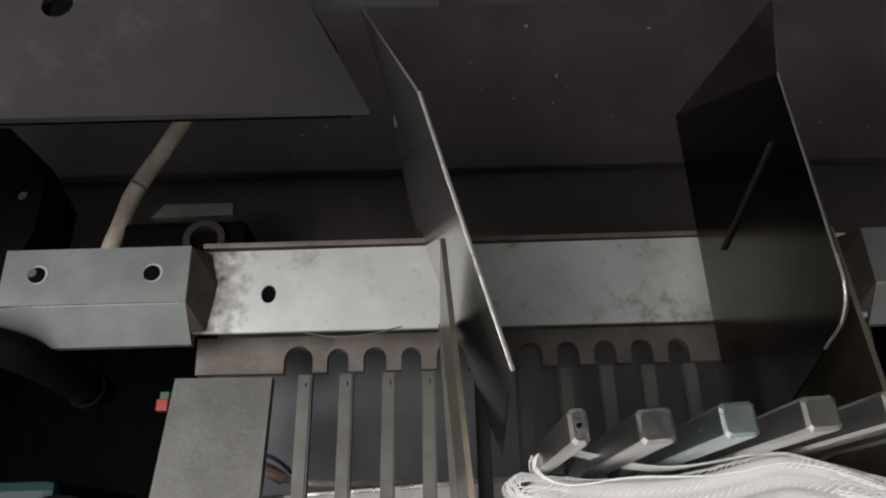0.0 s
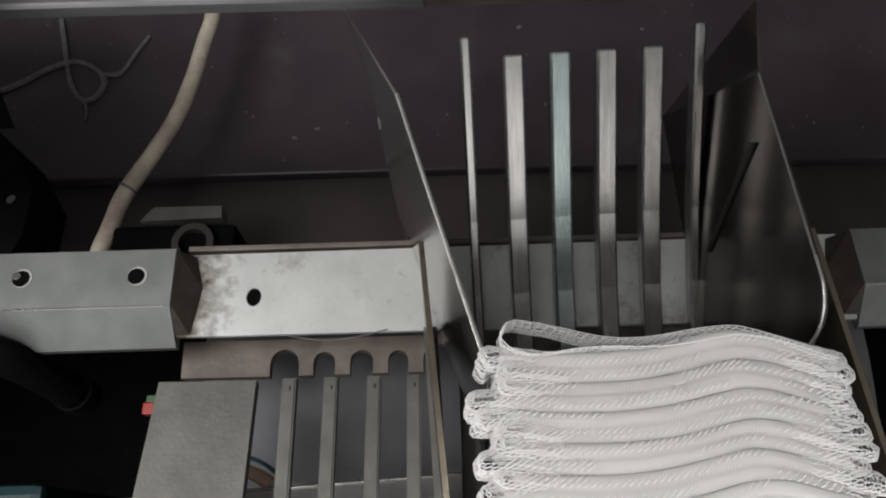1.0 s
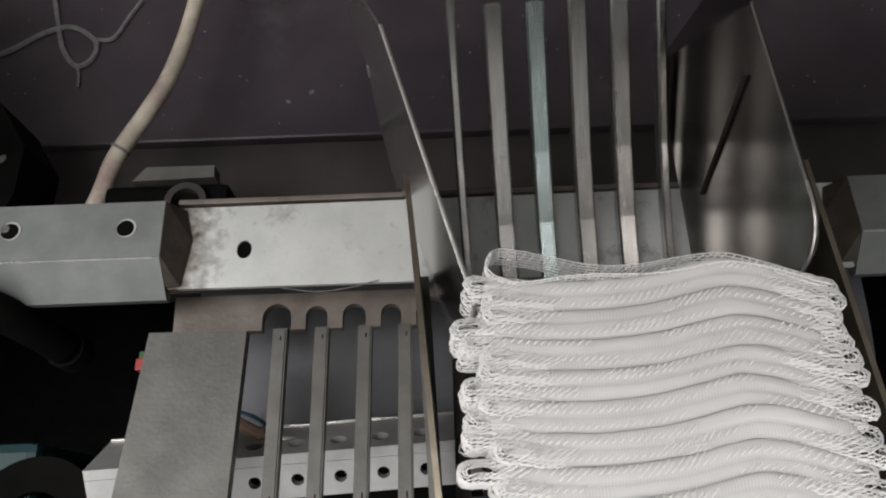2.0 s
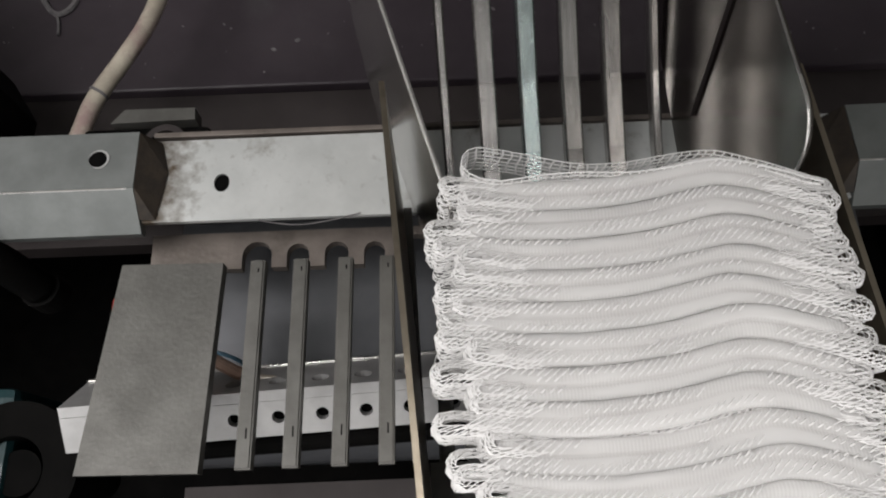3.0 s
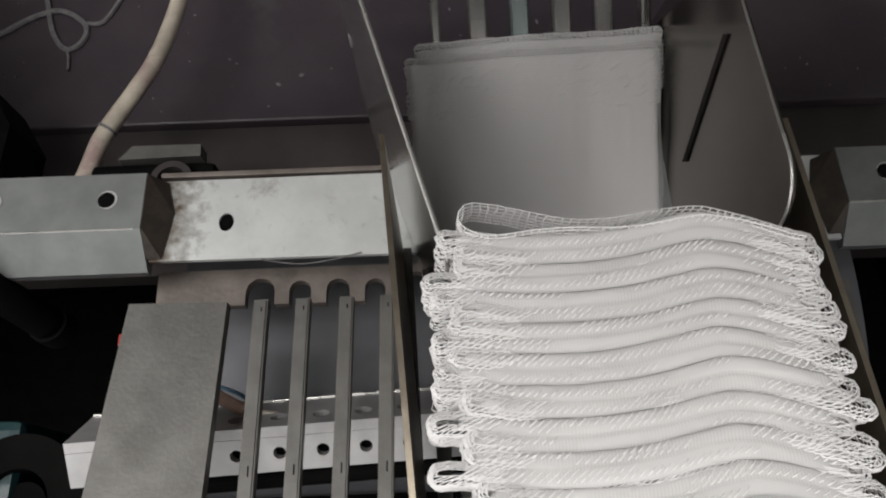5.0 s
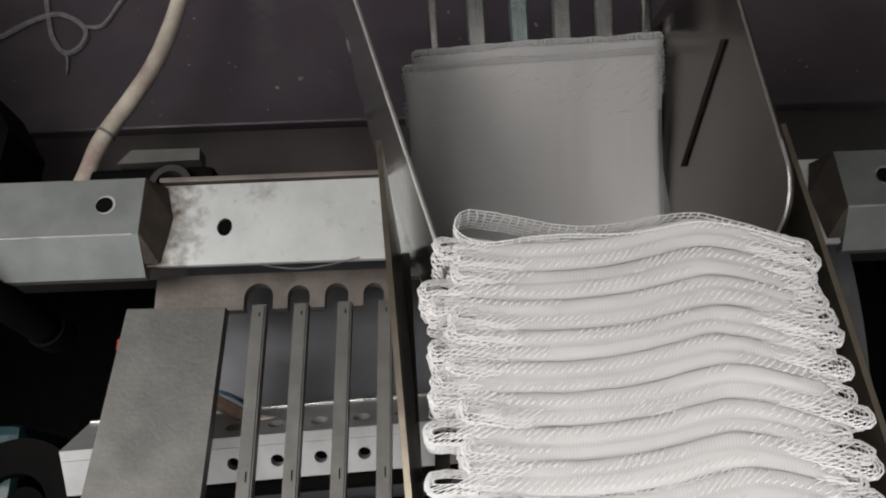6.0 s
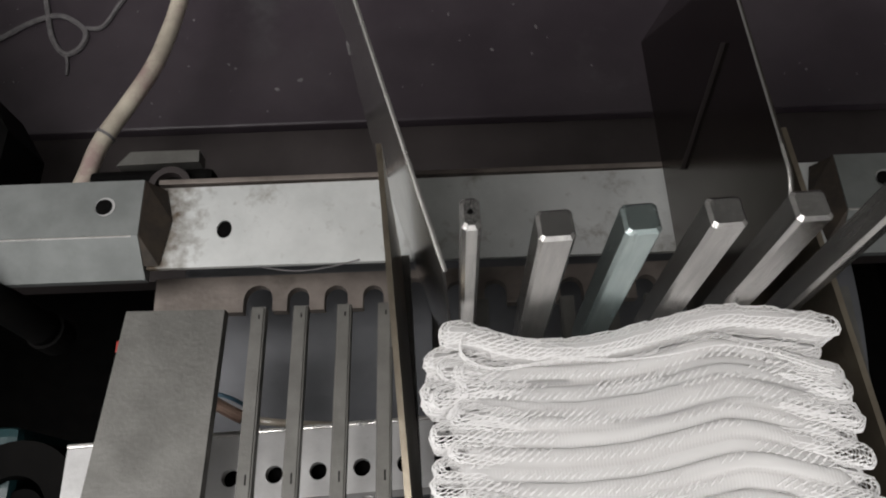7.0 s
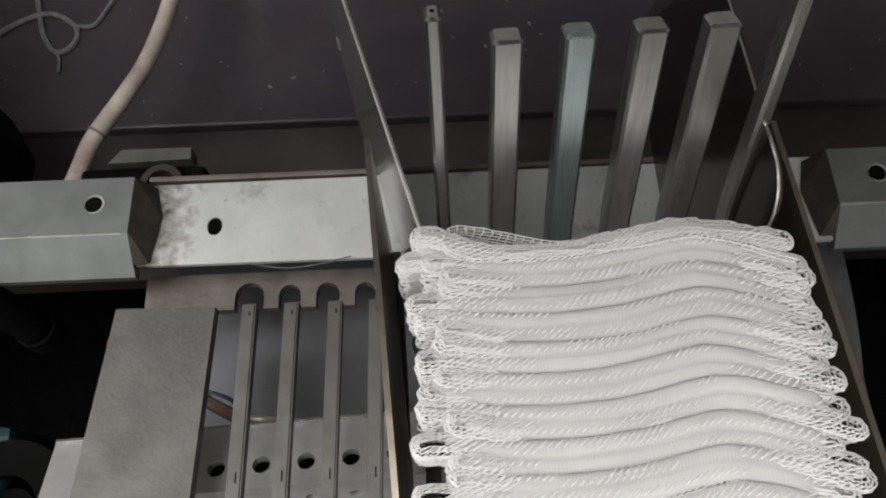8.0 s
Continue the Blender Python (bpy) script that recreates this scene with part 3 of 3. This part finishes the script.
# ---- gauze ----
def stadium(length, half, step, ends=(0.0, 0.0), wave=0.0, seed=0):
    """Closed plan curve of a flattened loop, with its inward normals and a bow."""
    x0, x1 = -ends[0], length + ends[1]
    pts = []
    n = int((x1 - x0 - 2 * half) / step)
    arc = max(5, int(math.pi * half / step))
    for k in range(n):
        pts.append((x0 + half + (x1 - x0 - 2 * half) * k / n, -half, 0, -1))
    for k in range(arc):
        a = -math.pi / 2 + math.pi * k / arc
        pts.append((x1 - half + half * math.cos(a), half * math.sin(a), math.cos(a), math.sin(a)))
    for k in range(n):
        pts.append((x1 - half - (x1 - x0 - 2 * half) * k / n, half, 0, 1))
    for k in range(arc):
        a = math.pi / 2 + math.pi * k / arc
        pts.append((x0 + half + half * math.cos(a), half * math.sin(a), math.cos(a), math.sin(a)))
    return pts


def bow(x, seed):
    """The common bend of the pads across the chute; `seed` deepens the sag that the comb presses in."""
    u = x / 0.1
    return (0.0042 - 0.0024 * seed) * math.exp(-((u - 0.74) / 0.22) ** 2) - 0.0050 * max(0.0, u - 0.7) / 0.3 - 0.0012 * math.sin(u * 5.0) \
        + (0.0012 + 0.0022 * seed) * math.exp(-(u / 0.1) ** 2) - seed * 0.0030 * math.exp(-((u - 0.34) / 0.28) ** 2)


def layer_points(length, half, height, ends, seed, step, levels, open_top=False, drop=0.03, sag=0.0, tuck=0.0, close=0.6, rise=0.6, dip=0.0, fray=0.0002, wave=0.0010):
    """Rings of points: up the sides and, unless open, over the rounded top."""
    plan = stadium(length, half, step, ends)
    rings = []
    dome = 4
    for j in range(levels):
        if open_top:
            inset, z = 0.0, height - drop + drop * j / (levels - 1)
        else:
            side = levels - dome
            if j < side:
                inset, z = 0.0, height - drop + (drop - half * rise) * j / side
            else:
                a = math.pi / 2 * (j - side) / (dome - 1)
                inset, z = half * close * (1 - math.cos(a)), height - half * rise * (1 - math.sin(a))
        loop = []
        for k, (x, y, nx, ny) in enumerate(plan):
            px, py = x - nx * inset, y - ny * inset
            w = noise.noise(Vector((px * 45, py * 90 + seed * 7.3, z * 40)))
            w2 = noise.noise(Vector((px * 160, py * 200 + seed * 3.1, z * 160)))
            w3 = noise.noise(Vector((px * 420, py * 300 + seed * 1.7, z * 420)))
            u = px / 0.1
            z_low = tuck * min(1.0, max(0.0, (abs(u - 0.54) - 0.18) / 0.24)) + (0.5 * tuck * noise.noise(Vector((px * 42, seed * 2.9, 4))) if tuck else 0)
            z_low += dip * (1 - min(1.0, max(0.0, (abs(u - 0.5) - 0.28) / 0.14)))
            zz = z - z_low + wave * noise.noise(Vector((px * 28, seed * 5.7, 0))) + 0.0004 * w2
            loop.append((px + 0.0012 * w2 + fray * w3, py * (1 + 0.15 * w) + bow(px, sag) + 0.0005 * w + fray * w3, zz + 0.6 * fray * w3))
        rings.append(loop)
    return rings


def net_mesh(name, layers, radius, stitches=()):
    """Real threads: a three-sided tube along every ring and across the rings."""
    verts, faces = [], []

    def tube(a, b, r):
        ax, ay, az = a
        dx, dy, dz = b[0] - ax, b[1] - ay, b[2] - az
        ln = math.sqrt(dx * dx + dy * dy + dz * dz)
        if ln < 1e-6:
            return
        dx, dy, dz = dx / ln, dy / ln, dz / ln
        if abs(dz) < 0.8:
            sx, sy, sz = dy, -dx, 0.0
        else:
            sx, sy, sz = 0.0, dz, -dy
        q = math.sqrt(sx * sx + sy * sy + sz * sz)
        sx, sy, sz = sx / q, sy / q, sz / q
        ux, uy, uz = sy * dz - sz * dy, sz * dx - sx * dz, sx * dy - sy * dx
        i = len(verts)
        for e in (a, b):
            for c, s in ((1.0, 0.0), (-0.5, 0.866), (-0.5, -0.866)):
                verts.append((e[0] + r * (c * sx + s * ux), e[1] + r * (c * sy + s * uy), e[2] + r * (c * sz + s * uz)))
        for k in range(3):
            j = (k + 1) % 3
            faces.append((i + k, i + j, i + 3 + j, i + 3 + k))

    for rings, skew in layers:
        m, n = len(rings), len(rings[0])
        for j, loop in enumerate(rings):
            for k in range(n):
                tube(loop[k], loop[(k + 1) % n], radius)
            if j + 1 < m:
                up = rings[j + 1]
                for k in range(n):
                    tube(loop[(k + (j * skew) // 3) % n], up[(k + ((j + 1) * skew) // 3) % n], radius * 1.25)
    for a, mid, b, r in stitches:
        tube(a, mid, r)
        tube(mid, b, r)
    me = bpy.data.meshes.new(name)
    me.from_pydata(verts, [], faces)
    me.materials.append(THREAD)
    return me


def core_mesh(name, layers):
    bm = bmesh.new()
    for rings in layers:
        rows = [[bm.verts.new(p) for p in loop] for loop in rings]
        n = len(rows[0])
        for a, b in zip(rows[:-1], rows[1:]):
            for k in range(n):
                bm.faces.new((a[k], a[(k + 1) % n], b[(k + 1) % n], b[k]))
        last = rows[-1]
        bm.faces.new(rows[0][::-1])
        bm.faces.new(last)
    return finish(name, bm, CLOTH, True)


PAD_H = 0.110


def thread_loops(rings, level, count, seed, dense, slope):
    """Thread loops that lie slanting over a net fold, in patches; more of them towards the ends."""
    low, rnd, out = rings[level], random.Random(seed), []
    n = len(low)
    for k in range(2, count - 3):
        a, b = low[k], low[n // 2 + count - 3 - k]
        show = noise.noise(Vector((a[0] * 45, seed * 3.3, 1.0))) + dense + slope * max(0.0, abs(a[0] / 0.1 - 0.5) - 0.2)
        if show < 0:
            continue
        mid = ((a[0] + b[0]) / 2 + rnd.uniform(-0.0003, 0.0003), (a[1] + b[1]) / 2, max(a[2], b[2], rings[-1][k][2]) + 0.0003)
        out.append((a, mid, b, rnd.uniform(0.00013, 0.00021)))
    return out


FOLD = 0.0022


def ply_block(seed, ends):
    """The dense plies of a pad: one soft body with two low ridges; gives its mesh and its height as a function."""
    nx, ny, wide = 76, 17, 0.0046
    ridge = [0.00062 + 0.0006 * noise.noise(Vector((seed * 3.1, q, 7.0))) for q in range(2)]
    drop_at = [noise.noise(Vector((seed * 4.4, q, 2.0))) for q in range(2)]

    def height(x, y):
        off = FOLD if y > 0 else -FOLD
        d = (y - off) / 0.0023
        u = x / 0.1
        z = PAD_H - ridge[0 if y > 0 else 1] * abs(d) ** 2.2 - 0.0005 * max(0.0, abs(y) - 0.0042) / 0.0004
        z += 0.0008 * drop_at[0 if y > 0 else 1] + 0.0007 * noise.noise(Vector((x * 26, seed * 5.7 + off * 400, 0))) + 0.00025 * noise.noise(Vector((x * 120, y * 420, seed)))
        return z - 0.0011 * max(0.0, (abs(u - 0.54) - 0.2) / 0.3)

    def span(y):
        e = ends[0] if y > 0 else ends[1]
        d = abs(y - (FOLD if y > 0 else -FOLD)) / 0.0023
        cut = 0.0022 * d * d
        return -e[0] + cut, 0.1 + e[1] - cut

    bm = bmesh.new()
    rows = []
    for j in range(ny):
        y = -wide + 2 * wide * j / (ny - 1)
        x0, x1 = span(y)
        row = []
        for k in range(nx):
            t = k / (nx - 1)
            x = x0 + (x1 - x0) * t
            rim = min(x - x0, x1 - x)
            roll = 0.0016 * (1 - min(1.0, rim / 0.0026)) ** 2
            row.append(bm.verts.new((x, y + bow(x, 0.0) + 0.0003 * noise.noise(Vector((x * 60, y * 300, seed))), height(x, y) - roll)))
        rows.append(row)
    for a, b in zip(rows[:-1], rows[1:]):
        for k in range(nx - 1):
            bm.faces.new((a[k], a[k + 1], b[k + 1], b[k]))
    edge = rows[0] + [r[-1] for r in rows[1:]] + rows[-1][-2::-1] + [r[0] for r in rows[-2:0:-1]]
    foot = [bm.verts.new((v.co.x, v.co.y, 0.006)) for v in edge]
    for k in range(len(edge)):
        q = (k + 1) % len(edge)
        bm.faces.new((edge[k], edge[q], foot[q], foot[k]))
    bm.faces.new(foot)
    return finish("inner_cloth", bm, CLOTH, True), height, span


def crest_threads(height, span, seed):
    """Short slanted threads that surface along each ridge, in patches."""
    rnd, out = random.Random(seed), []
    for off in (-FOLD, FOLD):
        for row in (-0.0003, 0.0012):
            x0, x1 = span(off)
            x = x0 + 0.002
            while x < x1 - 0.004:
                x += rnd.uniform(0.0019, 0.0023)
                u = x / 0.1
                show = noise.noise(Vector((x * 38, seed * 2.3 + off * 500 + row * 900, 3.0))) + (0.06 if row < 0 else -0.14) + 0.9 * max(0.0, abs(u - 0.5) - 0.22)
                if show < 0:
                    continue
                pts = []
                for q, lift_up in ((-1, 0.00002), (0, 0.00038 + 0.0002 * min(1, show)), (1, 0.00002)):
                    px, py = x + q * 0.0011, off + row + q * 0.0009
                    pts.append((px, py + bow(px, 0.0), height(px, py) + lift_up))
                out.append((*pts, rnd.uniform(0.00018, 0.00029)))
    return out


def gauze_pad(seed, open_loop=False, full=False):
    """A folded swab: two folded layers, each an inner cloth body under an outer net."""
    rnd = random.Random(seed)
    nets, cores, loops, spans = [], [], [], []
    sag = 1.0 if full else 0.0
    lower = -1 if full or rnd.random() < 0.3 else 1
    for off in (-0.0022, 0.0022):
        low = off * lower > 0  # the lower of the two folds sticks out further at its end
        if full:
            e, h = ((0.0095, 0.0010), PAD_H - 0.0065) if low else ((0.0045, 0.0035), PAD_H)
            ends, core_h, half = (e[0] - 0.0008, e[1] - 0.0008), h - 0.0022, 0.0032
        else:
            e = (rnd.uniform(0.0055, 0.0095), rnd.uniform(0.001, 0.0045)) if low else (rnd.uniform(-0.001, 0.003), rnd.uniform(0.003, 0.0075))
            h = PAD_H + rnd.uniform(-0.0004, 0.0006) - (0.0010 if low else 0.0)
            ends = (-rnd.uniform(0.0, 0.0045), -rnd.uniform(0.001, 0.0065))
        net = layer_points(0.1, 0.0030, h, e, seed + off * 900, 0.0019, 16, drop=0.026, sag=sag, dip=0.0 if full else 0.0016, close=0.75, rise=0.6, fray=0.0006)
        net = [[(x, y + off, z) for x, y, z in loop] for loop in net]
        nets.append((net, rnd.choice((3, 3, 4))))
        loops += thread_loops(net, -2, int((0.1 + e[0] + e[1] - 0.006) / 0.0019), seed * 5.1 + off * 700, -0.30, 2.0)
        spans.append(ends)
        if full:
            core = layer_points(0.1, half, core_h, ends, seed + off * 900, 0.0012, 14, drop=core_h - 0.006, sag=sag, tuck=0.0004, close=0.96, rise=0.30, wave=0.0006)
            cores.append([[(x, y + off, z) for x, y, z in loop] for loop in core])
    if full:
        cloth = core_mesh("inner_cloth", cores)
    else:
        cloth, height, span = ply_block(seed, (spans[1], spans[0]))
        loops += crest_threads(height, span, seed * 7.7)
    if open_loop:
        r = layer_points(0.098, 0.0040, PAD_H + 0.0014, (-0.001, 0.0), seed, 0.0023, 7, True, 0.013)
        shaped = []
        for loop in r:
            shaped.append([(x, bow(x, 0.0) + (y - bow(x, 0.0)) * (0.10 + 1.15 * math.exp(-((x - 0.008) / 0.017) ** 2) + 0.36 * math.exp(-((x - 0.055) / 0.020) ** 2)) + 0.0080
                            - 0.007 * max(0, x - 0.02) / 0.08, z) for x, y, z in loop])
        nets.append((shaped, 0))
    pad = thing("gauze_pad", Matrix(), "folded white cotton gauze pad standing on edge", "gauze pad", "stacked gauze pads")
    part("inner_cloth", cloth, CLOTH, pad, "dense white woven layers")
    part("outer_net", net_mesh("outer_net", nets[:2], 0.00014, loops), THREAD, pad, "open mesh of cotton threads")
    if open_loop:
        part("loose_loop", net_mesh("loose_loop", nets[2:], 0.00021), THREAD, pad, "open loop of single net")
    return pad


PITCH = 0.0086
BACK_Y = 0.0652
kinds = [gauze_pad(s) for s in (1, 2, 3, 4, 5, 7, 8)]
new_pad = gauze_pad(6, full=True)
tagged(new_pad, "freshly folded white gauze pad pushed by the comb")
pads = [gauze_pad(9, True)]
tagged(pads[0], "rearmost folded gauze pad with an open net loop")
places = [(0.0590, BACK_Y)]
rnd = random.Random(11)
for k in range(1, 15):
    src = kinds[(k - 1) % 7]
    m = src if k <= 7 else copy_thing(src, Matrix())
    pads.append(m)
    places.append((0.0575 + rnd.uniform(-0.002, 0.002) + 0.0004 * k, BACK_Y - PITCH * k + rnd.uniform(-0.0006, 0.0006)))
room()
machine_bed()
unseen_shade_plate()
support_bar()
finger_grate()
chute()
underside()
rear_fittings()
lint()
comb = pusher_comb()
slide = moving_slide()

SWING = [(0.0, 89.6), (0.1, 86.0), (0.2, 81.8), (0.3, 75.9), (0.4, 71.0), (0.5, 65.6), (0.6, 60.2), (0.7, 54.6), (0.8, 49.0),
         (0.9, 43.8), (1.0, 38.6), (1.2, 35.0), (1.5, 33.0), (2.3, 32.0), (4.0, 32.0), (5.8, 32.0), (5.9, 32.0), (6.0, 32.6), (6.1, 35.0), (6.2, 40.5),
         (6.3, 47.0), (6.4, 53.5), (6.5, 60.0), (6.6, 65.8), (6.7, 70.0), (6.8, 75.2), (6.9, 79.6), (7.0, 85.2), (7.2, 87.2),
         (7.4, 89.4), (7.5, 89.4), (7.6, 88.8), (7.7, 85.8), (7.8, 79.4), (7.9, 73.4), (8.0, 68.8)]
STACK = [(0.0, -0.0265), (0.1, -0.020), (0.2, -0.008), (0.3, -0.001), (0.4, 0.0), (6.5, 0.0), (6.65, -0.001), (6.8, -0.008), (6.9, -0.015), (7.0, -0.0215),
         (7.2, -0.027), (7.4, -0.0295), (7.5, -0.0295), (7.6, -0.028), (7.7, -0.019), (7.8, -0.010), (7.9, -0.005), (8.0, -0.0035)]
FRONT = 0.0085  # from the comb's pivot plane to the middle of a pad that leans on the tines


def lift(angle):
    """The comb rides up a little on its cam between the ends of its swing."""
    knots = ((32.0, 0.0), (35.0, 0.8), (38.6, 1.4), (50.0, 1.2), (66.0, 1.0), (75.0, 0.75), (84.0, 0.25), (89.4, 0.0))
    return float(np.interp(angle, [k[0] for k in knots], [k[1] for k in knots]))


def comb_pose(angle):
    k = lift(angle)
    return pose(CX, PIVOT[0] - 0.0058 * k, PIVOT[1] + 0.0080 * k) @ pose(0, 0, 0, 0, 0, YAW) @ pose(0, 0, 0, angle - 90, 0, 0)


def on_tines(angle, along, side=0.0):
    """The pose of a pad that leans on the tines, its foot `along` metres from the pivot."""
    return comb_pose(angle) @ pose(-0.0525 + side, -FRONT, along)


def motions():
    walk(comb, [(t, comb_pose(a)) for t, a in SWING])
    walk(slide, [(t, pose(x, 0.1588, 0.10)) for t, x in ((0.0, 0.012), (0.1, -0.004), (0.2, -0.020), (0.3, -0.037), (0.4, -0.053), (0.5, -0.070),
                 (0.6, -0.085), (0.7, -0.102), (0.8, -0.114), (0.9, -0.121), (1.0, -0.125), (1.5, -0.16), (2.2, -0.22), (8.0, -0.22))])
    for k, (pad, (x, y)) in enumerate(zip(pads, places)):
        squeeze = 1.0 + 0.42 * max(0.0, 1 - k / 3)
        walk(pad, [(t, pose(x, y + d * (squeeze + (0.2 if k == 0 and t > 6 else 0.0)), -0.0035)) for t, d in STACK])
    foot = 0.064
    rows = [(0.0, on_tines(32, foot + 0.32)), (3.5, on_tines(32, foot + 0.32)), (3.6, on_tines(32, foot + 0.19)), (3.7, on_tines(32, foot + 0.12)),
            (3.8, on_tines(32, foot + 0.045)), (3.9, on_tines(32, foot + 0.019)), (4.1, on_tines(32, foot + 0.013)), (5.9, on_tines(32, foot + 0.014))]
    rows += [(t, on_tines(a, foot + float(np.interp(t, (6.0, 6.4, 6.6, 7.0), (0.014, 0.007, 0.005, 0.0))) - 0.008 * lift(a), float(np.interp(t, (6.0, 6.4, 6.7, 7.0, 7.5), (0.0, 0.007, 0.0065, 0.002, 0.001))))) for t, a in SWING if 6.0 <= t <= 7.5]
    rows += [(7.6, on_tines(88.4, foot)), (7.7, pose(0.0555, 0.036, -0.003, -1, 0, 0.6)), (7.8, pose(0.0555, 0.052, -0.003, -1, 0, 0.6)),
             (7.9, pose(0.0555, 0.0605, -0.003, -1, 0, 0.6)), (8.0, pose(0.0555, 0.0640, -0.003, -1, 0, 0.6))]
    walk(new_pad, rows)


motions()
